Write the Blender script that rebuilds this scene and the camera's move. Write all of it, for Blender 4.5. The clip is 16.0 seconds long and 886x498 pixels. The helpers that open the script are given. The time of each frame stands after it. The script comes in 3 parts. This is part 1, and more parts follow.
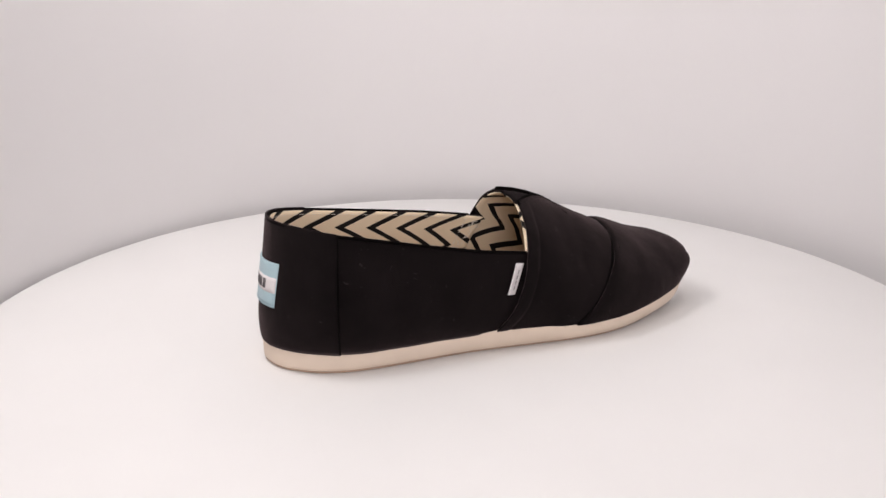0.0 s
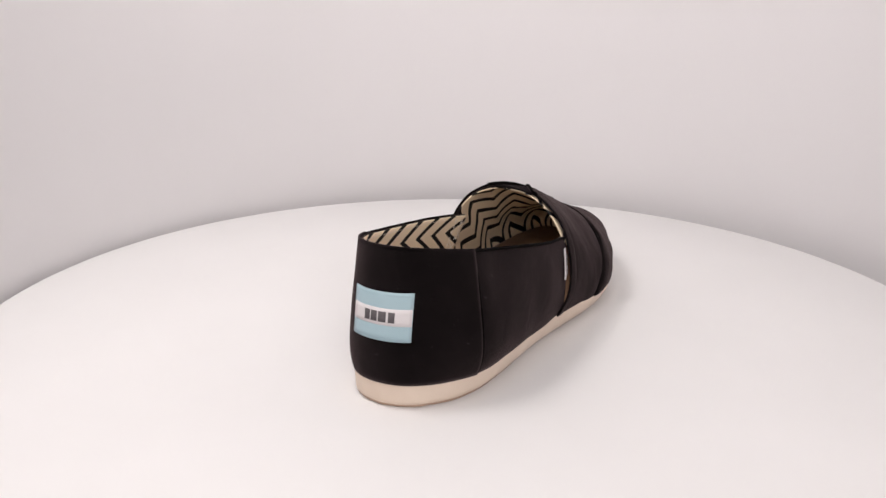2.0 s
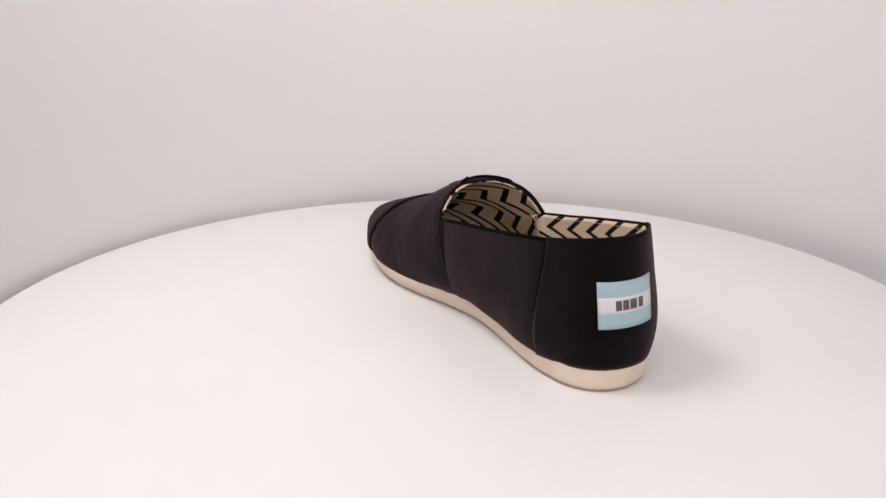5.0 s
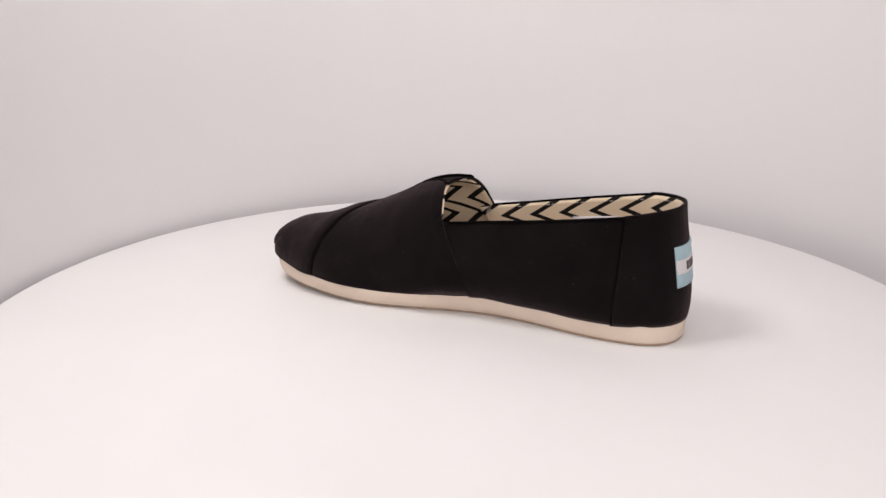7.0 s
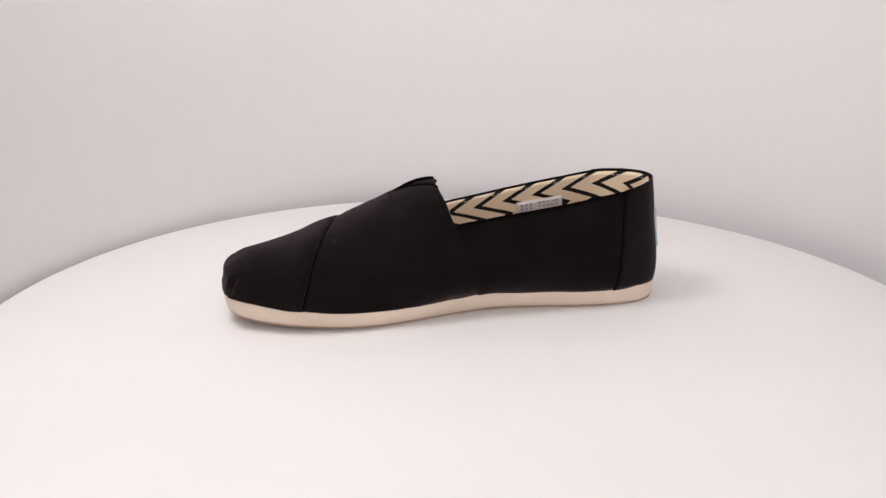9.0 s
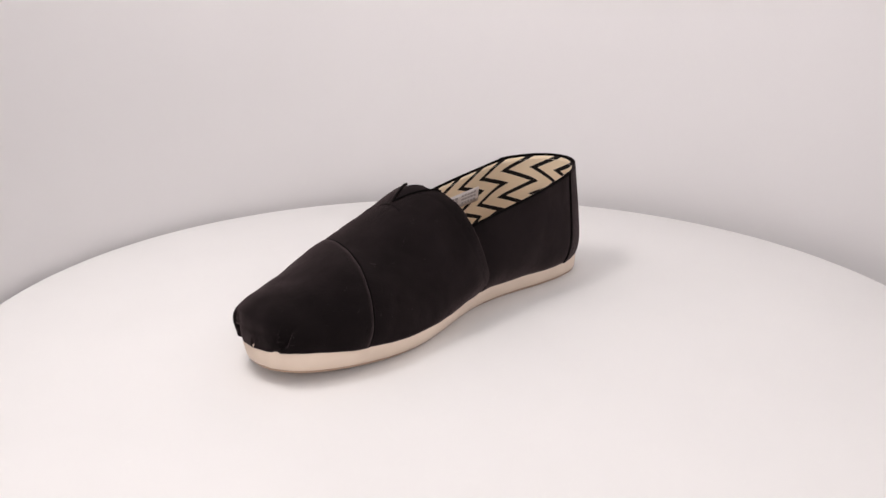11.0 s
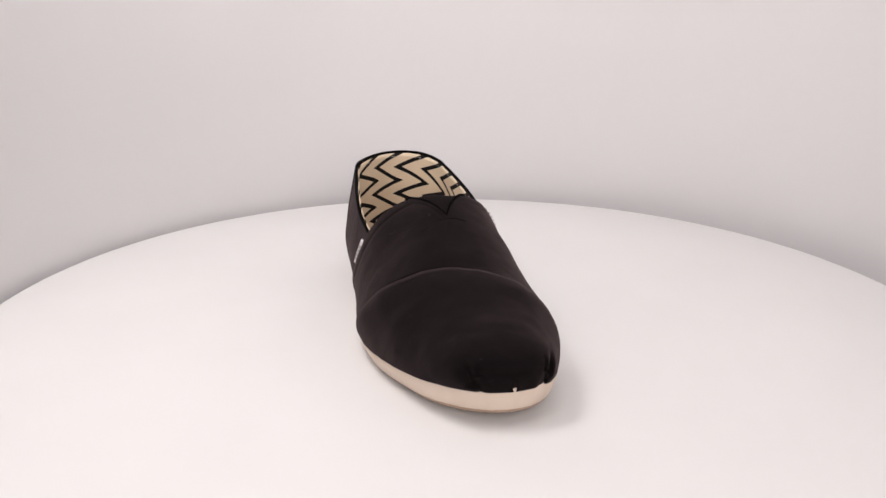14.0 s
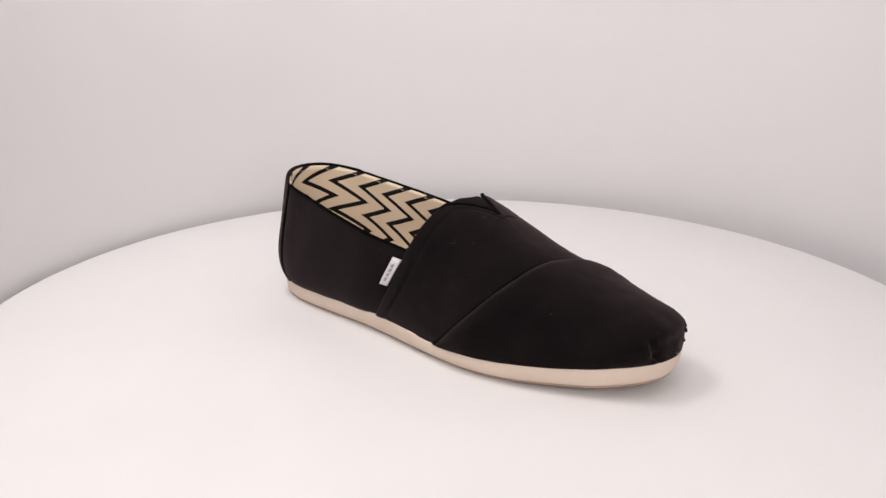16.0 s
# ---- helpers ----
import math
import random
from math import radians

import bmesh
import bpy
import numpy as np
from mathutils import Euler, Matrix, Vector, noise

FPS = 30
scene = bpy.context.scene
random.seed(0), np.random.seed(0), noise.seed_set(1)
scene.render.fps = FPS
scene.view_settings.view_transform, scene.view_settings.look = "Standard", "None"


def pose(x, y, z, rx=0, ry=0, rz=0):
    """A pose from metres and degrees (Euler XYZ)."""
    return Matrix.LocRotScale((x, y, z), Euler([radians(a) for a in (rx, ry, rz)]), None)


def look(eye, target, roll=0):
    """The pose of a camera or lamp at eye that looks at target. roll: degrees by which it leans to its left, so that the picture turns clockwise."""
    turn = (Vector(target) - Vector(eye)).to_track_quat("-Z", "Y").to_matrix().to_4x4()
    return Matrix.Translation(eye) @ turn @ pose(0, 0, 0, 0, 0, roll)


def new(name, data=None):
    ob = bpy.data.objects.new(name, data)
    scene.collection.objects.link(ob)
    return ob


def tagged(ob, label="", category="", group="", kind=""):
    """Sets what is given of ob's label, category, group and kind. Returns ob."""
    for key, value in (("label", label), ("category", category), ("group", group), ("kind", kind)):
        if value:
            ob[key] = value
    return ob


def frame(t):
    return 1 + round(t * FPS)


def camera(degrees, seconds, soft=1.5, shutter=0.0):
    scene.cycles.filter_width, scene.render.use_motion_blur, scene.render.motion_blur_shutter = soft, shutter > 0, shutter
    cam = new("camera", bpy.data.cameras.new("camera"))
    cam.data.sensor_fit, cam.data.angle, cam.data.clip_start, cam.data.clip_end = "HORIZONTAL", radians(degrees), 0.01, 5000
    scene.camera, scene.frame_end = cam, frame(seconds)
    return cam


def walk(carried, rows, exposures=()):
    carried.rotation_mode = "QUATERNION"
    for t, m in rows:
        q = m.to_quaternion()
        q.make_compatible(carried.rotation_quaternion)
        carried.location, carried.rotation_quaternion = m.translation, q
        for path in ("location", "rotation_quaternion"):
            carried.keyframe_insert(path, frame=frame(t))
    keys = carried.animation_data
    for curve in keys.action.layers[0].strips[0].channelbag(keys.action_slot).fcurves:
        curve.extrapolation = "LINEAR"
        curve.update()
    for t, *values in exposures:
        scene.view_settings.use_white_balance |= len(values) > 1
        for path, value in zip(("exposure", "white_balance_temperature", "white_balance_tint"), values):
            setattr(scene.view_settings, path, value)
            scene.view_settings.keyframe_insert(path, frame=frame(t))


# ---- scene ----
# ---- camera: fixed, looking down on a turntable of 0.6 m ----
EYE = (0.0, -0.4903, 0.1933)
WAY = (-0.02741, 0.95460, -0.29663)
cam = camera(56.14, 16.0, soft=1.5)
STAND = look(EYE, [a + b for a, b in zip(EYE, WAY)], roll=0.317)
walk(cam, [(0, STAND), (16, STAND)])

SPEED = 18.4376            # degrees a second, anticlockwise from above
HEADING = 27.709           # of the shoe at the start
BASE = (-0.10411, -0.07475)
TABLE_R = 0.300

# ---- light: a lit white photo booth ----
world = bpy.data.worlds.new("booth_world")
scene.world = world
world.use_nodes = True
world.node_tree.nodes["Background"].inputs[0].default_value = (1.0, 0.94, 0.93, 1)
world.node_tree.nodes["Background"].inputs[1].default_value = 0.05
scene.view_settings.exposure = 0.06


def area(name, eye, target, sx, sy, watts, colour):
    data = bpy.data.lights.new(name, "AREA")
    data.shape, data.size, data.size_y, data.energy, data.color = "RECTANGLE", sx, sy, watts, colour
    ob = new(name, data)
    ob.matrix_world = look(eye, target)
    return ob


LAMP = (1.0, 0.942, 0.926)
area("ceiling_panel_lamp", (-0.10, -0.40, 1.66), (-0.06, 0.0, 0), 0.40, 0.44, 3.0, LAMP)
area("left_panel_lamp", (-0.28, -0.12, 0.56), (-0.06, 0.12, 0.0), 0.16, 0.30, 2.2, LAMP)
# unseen fill behind the camera, added to brighten the backdrop
area("front_fill_lamp", (0.13, -0.88, 0.40), (-0.30, 0.22, 0.15), 0.34, 0.50, 2.9, LAMP)


# ---- materials ----
def material(name, rough=0.8, spec=0.3):
    m = bpy.data.materials.new(name)
    m.use_nodes = True
    b = m.node_tree.nodes["Principled BSDF"]
    b.inputs["Roughness"].default_value = rough
    b.inputs["Specular IOR Level"].default_value = spec
    return m, m.node_tree, b


def link(nt, a, i, b, j):
    nt.links.new(a.outputs[i], b.inputs[j])


def noise_colour(nt, b, dark, light, scale, detail=4.0, coord="Object"):
    tc = nt.nodes.new("ShaderNodeTexCoord")
    nz = nt.nodes.new("ShaderNodeTexNoise")
    nz.inputs["Scale"].default_value, nz.inputs["Detail"].default_value = scale, detail
    ramp = nt.nodes.new("ShaderNodeValToRGB")
    ramp.color_ramp.elements[0].position, ramp.color_ramp.elements[1].position = 0.3, 0.7
    ramp.color_ramp.elements[0].color, ramp.color_ramp.elements[1].color = (*dark, 1), (*light, 1)
    link(nt, tc, coord, nz, "Vector")
    link(nt, nz, "Fac", ramp, "Fac")
    link(nt, ramp, "Color", b, "Base Color")
    return tc, ramp


def weave_bump(nt, b, thread, strength, depth=0.0002, crease=0.0):
    """A plain weave: two crossed sets of threads in the cloth's own metres (UV)."""
    tc = nt.nodes.new("ShaderNodeTexCoord")
    sep = nt.nodes.new("ShaderNodeSeparateXYZ")
    link(nt, tc, "UV", sep, 0)
    waves = []
    for axis in (0, 1):
        mul = nt.nodes.new("ShaderNodeMath")
        mul.operation = "MULTIPLY"
        mul.inputs[1].default_value = 2 * math.pi / thread
        link(nt, sep, axis, mul, 0)
        s = nt.nodes.new("ShaderNodeMath")
        s.operation = "SINE"
        link(nt, mul, 0, s, 0)
        waves.append(s)
    mix = nt.nodes.new("ShaderNodeMath")
    mix.operation = "MULTIPLY"
    link(nt, waves[0], 0, mix, 0)
    link(nt, waves[1], 0, mix, 1)
    nz = nt.nodes.new("ShaderNodeTexNoise")
    nz.inputs["Scale"].default_value = 700.0
    link(nt, tc, "Object", nz, "Vector")
    add = nt.nodes.new("ShaderNodeMath")
    link(nt, mix, 0, add, 0)
    link(nt, nz, "Fac", add, 1)
    bump = nt.nodes.new("ShaderNodeBump")
    bump.inputs["Strength"].default_value, bump.inputs["Distance"].default_value = strength, depth
    link(nt, add, 0, bump, "Height")
    link(nt, bump, "Normal", b, "Normal")
    if crease:
        soft = nt.nodes.new("ShaderNodeTexNoise")
        soft.inputs["Scale"].default_value, soft.inputs["Detail"].default_value = 70.0, 3.0
        soft.inputs["Distortion"].default_value = 0.6
        link(nt, tc, "Object", soft, "Vector")
        fold = nt.nodes.new("ShaderNodeBump")
        fold.inputs["Strength"].default_value, fold.inputs["Distance"].default_value = crease, 0.0012
        link(nt, soft, "Fac", fold, "Height")
        link(nt, fold, "Normal", bump, "Normal")


def canvas(name, dark, light, rough=0.95, sheen=0.25, crease=0.0):
    m, nt, b = material(name, rough, 0.06)
    tc, ramp = noise_colour(nt, b, dark, light, 38.0, 9.0)
    if crease:
        # sparse pale lint on the cloth
        lint = nt.nodes.new("ShaderNodeTexNoise")
        lint.inputs["Scale"].default_value, lint.inputs["Detail"].default_value = 330.0, 1.0
        lint.inputs["Distortion"].default_value = 1.2
        link(nt, tc, "Object", lint, "Vector")
        sparse = nt.nodes.new("ShaderNodeMapRange")
        for nm, v in (("From Min", 0.73), ("From Max", 0.80), ("To Min", 0.0), ("To Max", 0.6)):
            sparse.inputs[nm].default_value = v
        link(nt, lint, "Fac", sparse, "Value")
        speck = nt.nodes.new("ShaderNodeMixRGB")
        speck.inputs[2].default_value = (0.035, 0.030, 0.031, 1)
        link(nt, sparse, "Result", speck, 0)
        link(nt, ramp, "Color", speck, 1)
        link(nt, speck, 0, b, "Base Color")
    b.inputs["Sheen Weight"].default_value = sheen
    b.inputs["Sheen Roughness"].default_value = 0.5
    b.inputs["Sheen Tint"].default_value = (1.0, 0.74, 0.76, 1)
    weave_bump(nt, b, 0.0011, 0.20, crease=crease)
    return m


BLACK = canvas("black_canvas", (0.0026, 0.0019, 0.0021), (0.0064, 0.0046, 0.0050), 1.0, 0.10, 0.45)
# real binding tape, and also the painted shade in the toe crease
TAPE_AND_SHADE = canvas("black_tape_and_crease_shade", (0.0012, 0.0009, 0.0010), (0.0026, 0.0020, 0.0021), 1.0, 0.01)
ELASTIC = canvas("black_elastic", (0.0056, 0.0038, 0.0042), (0.0084, 0.006, 0.0066), 1.0, 0.02)


def rubber(name, dark, light):
    m, nt, b = material(name, 0.62, 0.35)
    tc, ramp = noise_colour(nt, b, dark, light, 35.0, 8.0)
    nz = nt.nodes.new("ShaderNodeTexNoise")
    nz.inputs["Scale"].default_value, nz.inputs["Detail"].default_value = 900.0, 3.0
    link(nt, tc, "Object", nz, "Vector")
    bump = nt.nodes.new("ShaderNodeBump")
    bump.inputs["Strength"].default_value, bump.inputs["Distance"].default_value = 0.25, 0.0002
    link(nt, nz, "Fac", bump, "Height")
    link(nt, bump, "Normal", b, "Normal")
    return m


RUBBER = rubber("cream_rubber", (0.64, 0.525, 0.43), (0.71, 0.595, 0.495))
OUTSOLE = rubber("tan_outsole_rubber", (0.36, 0.25, 0.18), (0.44, 0.31, 0.23))


def chevron_cloth():
    """Sand-coloured cotton printed with black zigzag stripes; UV in metres: along the rim, and down from it."""
    m, nt, b = material("chevron_lining", 0.9, 0.15)
    tc = nt.nodes.new("ShaderNodeTexCoord")
    sep = nt.nodes.new("ShaderNodeSeparateXYZ")
    link(nt, tc, "UV", sep, 0)

    def math_node(op, a, bb=None):
        n = nt.nodes.new("ShaderNodeMath")
        n.operation = op
        for k, v in ((0, a), (1, bb)):
            if v is None:
                continue
            if isinstance(v, (int, float)):
                n.inputs[k].default_value = v
            else:
                nt.links.new(v, n.inputs[k])
        return n.outputs[0]

    zig = math_node("PINGPONG", math_node("ADD", sep.outputs[1], ZIG_PHASE), ZIG_HALF)
    shift = math_node("MULTIPLY", zig, ZIG_SLOPE)
    u = math_node("ADD", math_node("ADD", sep.outputs[0], shift), 10.0)
    band = math_node("FRACT", math_node("DIVIDE", u, STRIPE))
    nz = nt.nodes.new("ShaderNodeTexNoise")
    nz.inputs["Scale"].default_value = 500.0
    link(nt, tc, "Object", nz, "Vector")
    edge = math_node("ADD", band, math_node("MULTIPLY", math_node("SUBTRACT", nz.outputs[0], 0.5), 0.05))
    ink = math_node("LESS_THAN", edge, STRIPE_INK)
    stain = nt.nodes.new("ShaderNodeTexNoise")
    stain.inputs["Scale"].default_value = 60.0
    link(nt, tc, "Object", stain, "Vector")
    sand = nt.nodes.new("ShaderNodeMix")
    sand.data_type = "RGBA"
    sand.inputs[6].default_value, sand.inputs[7].default_value = (0.77, 0.625, 0.445, 1), (0.84, 0.70, 0.525, 1)
    link(nt, stain, "Fac", sand, 0)
    mix = nt.nodes.new("ShaderNodeMix")
    mix.data_type = "RGBA"
    nt.links.new(ink, mix.inputs[0])
    nt.links.new(sand.outputs[2], mix.inputs[6])
    mix.inputs[7].default_value = (0.012, 0.010, 0.010, 1)
    nt.links.new(mix.outputs[2], b.inputs["Base Color"])
    weave_bump(nt, b, 0.0008, 0.25)
    return m


STRIPE, STRIPE_INK = 0.0200, 0.315
ZIG_HALF, ZIG_SLOPE, ZIG_PHASE = 0.0105, 2.0, 0.0
LINING = chevron_cloth()
FOOTBED = canvas("tan_footbed_suede", (0.19, 0.115, 0.068), (0.25, 0.155, 0.092), 0.95, 0.1)
THREAD = canvas("cream_thread", (0.70, 0.64, 0.56), (0.80, 0.74, 0.66), 0.8, 0.1)
BLACK_THREAD = canvas("black_thread", (0.006, 0.005, 0.005), (0.009, 0.0075, 0.0075), 0.9, 0.02)
LABEL_BLUE = canvas("pale_blue_satin_label", (0.345, 0.475, 0.525), (0.39, 0.52, 0.565), 0.7, 0.1)
LABEL_WHITE = canvas("white_satin_label", (0.62, 0.59, 0.595), (0.69, 0.66, 0.665), 0.7, 0.1)
LABEL_INK = canvas("grey_label_ink", (0.10, 0.09, 0.095), (0.14, 0.13, 0.135), 0.9, 0.0)
FAINT_INK = canvas("faint_grey_print", (0.34, 0.32, 0.32), (0.42, 0.40, 0.40), 0.9, 0.0)


def matt_white(name, dark, light, rough, scale):
    m, nt, b = material(name, rough, 0.3)
    tc, ramp = noise_colour(nt, b, dark, light, scale, 6.0)
    nz = nt.nodes.new("ShaderNodeTexNoise")
    nz.inputs["Scale"].default_value, nz.inputs["Detail"].default_value = 420.0, 4.0
    link(nt, tc, "Object", nz, "Vector")
    bump = nt.nodes.new("ShaderNodeBump")
    bump.inputs["Strength"].default_value, bump.inputs["Distance"].default_value = 0.06, 0.0003
    link(nt, nz, "Fac", bump, "Height")
    link(nt, bump, "Normal", b, "Normal")
    return m


PLATE = matt_white("white_laminate_plate", (0.775, 0.77, 0.765), (0.80, 0.795, 0.79), 0.55, 9.0)
WALL = matt_white("matt_white_booth_paint", (0.715, 0.70, 0.705), (0.735, 0.72, 0.725), 0.8, 4.0)


# ---- mesh helpers ----
def part(name, bm, mat, parent=None, label="", smooth=True):
    mesh = bpy.data.meshes.new(name)
    bm.to_mesh(mesh)
    bm.free()
    mesh.materials.append(mat)
    for p in mesh.polygons:
        p.use_smooth = smooth
    ob = new(name, mesh)
    if parent is not None:
        ob.parent = parent
    if label:
        ob["label"] = label
    return ob


def curve(rows):
    """A smooth curve through rows of (key, value...), by Catmull-Rom slopes."""
    a = np.array(rows, float)
    k, v = a[:, 0], a[:, 1:]
    d = np.gradient(v, k, axis=0)

    def at(x):
        x = min(max(x, k[0]), k[-1])
        i = min(max(int(np.searchsorted(k, x)) - 1, 0), len(k) - 2)
        h = k[i + 1] - k[i]
        s = (x - k[i]) / h
        r = ((1 + 2 * s) * (1 - s) ** 2 * v[i] + s * (1 - s) ** 2 * h * d[i]
             + s * s * (3 - 2 * s) * v[i + 1] + s * s * (s - 1) * h * d[i + 1])
        return r if len(r) > 1 else float(r[0])
    return at


def normals(P):
    du, dv = np.gradient(P, axis=0), np.gradient(P, axis=1)
    n = np.cross(du, dv)
    return n / (np.linalg.norm(n, axis=2, keepdims=True) + 1e-12)


def arc_uv(P, u_row=0):
    """Metres along the two directions of a grid, for cloth."""
    du = np.linalg.norm(np.diff(P, axis=0), axis=2)
    dv = np.linalg.norm(np.diff(P, axis=1), axis=2)
    u = np.concatenate([np.zeros((1, P.shape[1])), np.cumsum(du, axis=0)])
    u = np.repeat(u[:, u_row:u_row + 1], P.shape[1], axis=1) if u_row is not None else u
    v = np.concatenate([np.zeros((P.shape[0], 1)), np.cumsum(dv, axis=1)], axis=1)
    return np.stack([u, v], -1)


def sheet(P, thick=0.0, uv=None, out=None):
    """A bmesh of a grid of points, with a second skin 'thick' behind its normals and closed edges."""
    n, m = P.shape[:2]
    bm = bmesh.new()
    layer = bm.loops.layers.uv.new("UVMap")
    uv = arc_uv(P) if uv is None else uv
    skins = [P] if thick == 0 else [P, P - (normals(P) if out is None else out) * thick]
    V = [[[bm.verts.new(p) for p in row] for row in S] for S in skins]

    def quad(keys):
        try:
            f = bm.faces.new([V[s][i][j] for s, i, j in keys])
        except ValueError:
            return
        for loop, (s, i, j) in zip(f.loops, keys):
            loop[layer].uv = uv[i, j]
    for s in range(len(V)):
        for i in range(n - 1):
            for j in range(m - 1):
                q = [(s, i, j), (s, i + 1, j), (s, i + 1, j + 1), (s, i, j + 1)]
                quad(q if s == 0 else q[::-1])
    if len(V) == 2:
        for i in range(n - 1):
            quad([(0, i + 1, 0), (0, i, 0), (1, i, 0), (1, i + 1, 0)])
            quad([(0, i, m - 1), (0, i + 1, m - 1), (1, i + 1, m - 1), (1, i, m - 1)])
        for j in range(m - 1):
            quad([(0, 0, j), (0, 0, j + 1), (1, 0, j + 1), (1, 0, j)])
            quad([(0, n - 1, j + 1), (0, n - 1, j), (1, n - 1, j), (1, n - 1, j + 1)])
    return bm


def tube(points, radius, sides=8, flat=1.0, up=None):
    """A bmesh of a cord along points; flat squeezes it across the second axis."""
    pts = [Vector(p) for p in points]
    bm = bmesh.new()
    layer = bm.loops.layers.uv.new("UVMap")
    rings, run = [], 0.0
    for i, p in enumerate(pts):
        d = (pts[min(i + 1, len(pts) - 1)] - pts[max(i - 1, 0)]).normalized()
        a = (Vector(up) if up is not None else Vector((0, 0, 1)))
        side = d.cross(a)
        side = side.normalized() if side.length > 1e-6 else Vector((1, 0, 0))
        top = side.cross(d)
        rings.append([bm.verts.new(p + radius * (math.cos(2 * math.pi * k / sides) * flat * side
                                                  + math.sin(2 * math.pi * k / sides) * top)) for k in range(sides)])
    for i in range(len(rings) - 1):
        run2 = run + (pts[i + 1] - pts[i]).length
        for k in range(sides):
            f = bm.faces.new((rings[i][k], rings[i + 1][k], rings[i + 1][(k + 1) % sides], rings[i][(k + 1) % sides]))
            w = 2 * math.pi * radius / sides
            for loop, c in zip(f.loops, ((run, k * w), (run2, k * w), (run2, (k + 1) * w), (run, (k + 1) * w))):
                loop[layer].uv = c
        run = run2
    bm.faces.new(rings[0])
    bm.faces.new(rings[-1][::-1])
    bmesh.ops.recalc_face_normals(bm, faces=bm.faces)
    return bm


def dashes(points, length, gap, radius, bm=None):
    """Stitches: short slim threads set along a line of points."""
    pts = [Vector(p) for p in points]
    bm = bm or bmesh.new()
    run, on, start = 0.0, True, pts[0]
    for a, b in zip(pts, pts[1:]):
        seg = (b - a).length
        if seg < 1e-9:
            continue
        at = 0.0
        while True:
            need = (length if on else gap) - run
            if at + need > seg:
                run += seg - at
                break
            at += need
            here = a + (b - a) * (at / seg)
            if on:
                d = here - start
                if d.length > 1e-5:
                    m = Matrix.Translation((here + start) / 2) @ d.to_track_quat("Z", "Y").to_matrix().to_4x4()
                    bmesh.ops.create_cone(bm, cap_ends=True, segments=6, radius1=radius, radius2=radius * 0.8,
                                          depth=d.length, matrix=m)
            on, run, start = not on, 0.0, here
    return bm


# ---- booth: floor sweep and walls in one coved sheet, front wall and ceiling ----
def booth():
    wall_r, cove, floor_z, top = 0.318, 0.010, -0.16, 1.70
    prof = [(0.0, floor_z), (wall_r - cove - 0.05, floor_z)]
    prof += [(wall_r - cove + cove * math.sin(a), floor_z + cove - cove * math.cos(a))
             for a in np.linspace(0, math.pi / 2, 12)]
    prof += [(wall_r, z) for z in np.linspace(floor_z + cove + 0.1, top, 12)]
    mid = 0.012
    path = [((1.0, 0.0), (mid, y)) for y in np.linspace(-0.95, -0.05, 8)]
    path += [((math.cos(a), math.sin(a)), (mid, 0.0)) for a in np.linspace(0, math.pi, 49)]
    path += [((-1.0, 0.0), (mid, y)) for y in np.linspace(-0.05, -0.95, 8)]
    P = np.array([[(c[0] + r * d[0], c[1] + r * d[1], z) for r, z in prof] for d, c in path])
    ob = part("backdrop", sheet(P[::-1], 0.012), WALL)
    tagged(ob, "matt white coved photo booth backdrop and floor", "backdrop", kind="structure")
    bm = bmesh.new()
    bmesh.ops.create_cube(bm, size=1, matrix=Matrix.Translation((0, -0.962, 0.77)) @ Matrix.Diagonal((0.70, 0.02, 1.88, 1)))
    tagged(part("wall_front", bm, WALL, smooth=False), "plain matt white booth front wall", "wall", kind="structure")
    bm = bmesh.new()
    bmesh.ops.create_cube(bm, size=1, matrix=Matrix.Translation((0, -0.30, 1.712)) @ Matrix.Diagonal((0.70, 1.34, 0.02, 1)))
    tagged(part("ceiling", bm, WALL, smooth=False), "plain matt white booth ceiling", "ceiling", kind="structure")


booth()


# ---- turntable ----
def turntable():
    root = new("turntable")
    tagged(root, "round white turntable plate with a smooth matt top", "turntable")
    prof = [(0.0, 0.0), (0.1, 0.0), (0.2, 0.0), (TABLE_R - 0.004, 0.0), (TABLE_R - 0.0015, -0.0006), (TABLE_R - 0.0003, -0.002),
            (TABLE_R, -0.004), (TABLE_R, -0.013), (TABLE_R - 0.002, -0.015), (0.0, -0.015)]
    n = 240
    bm = bmesh.new()
    rings = []
    for r, z in prof:
        if r == 0:
            rings.append([bm.verts.new((0, 0, z))] * n)
        else:
            rings.append([bm.verts.new((r * math.cos(2 * math.pi * k / n), r * math.sin(2 * math.pi * k / n), z)) for k in range(n)])
    for a, b in zip(rings, rings[1:]):
        for k in range(n):
            vs = []
            for v in (a[k], b[k], b[(k + 1) % n], a[(k + 1) % n]):
                if v not in vs:
                    vs.append(v)
            bm.faces.new(vs)
    plate = part("plate", bm, PLATE, root)
    bm = bmesh.new()
    bmesh.ops.create_cone(bm, cap_ends=True, segments=64, radius1=0.11, radius2=0.10, depth=0.145,
                          matrix=Matrix.Translation((0, 0, -0.0875)))
    part("base", bm, PLATE, root)
    return root


TURNTABLE = turntable()

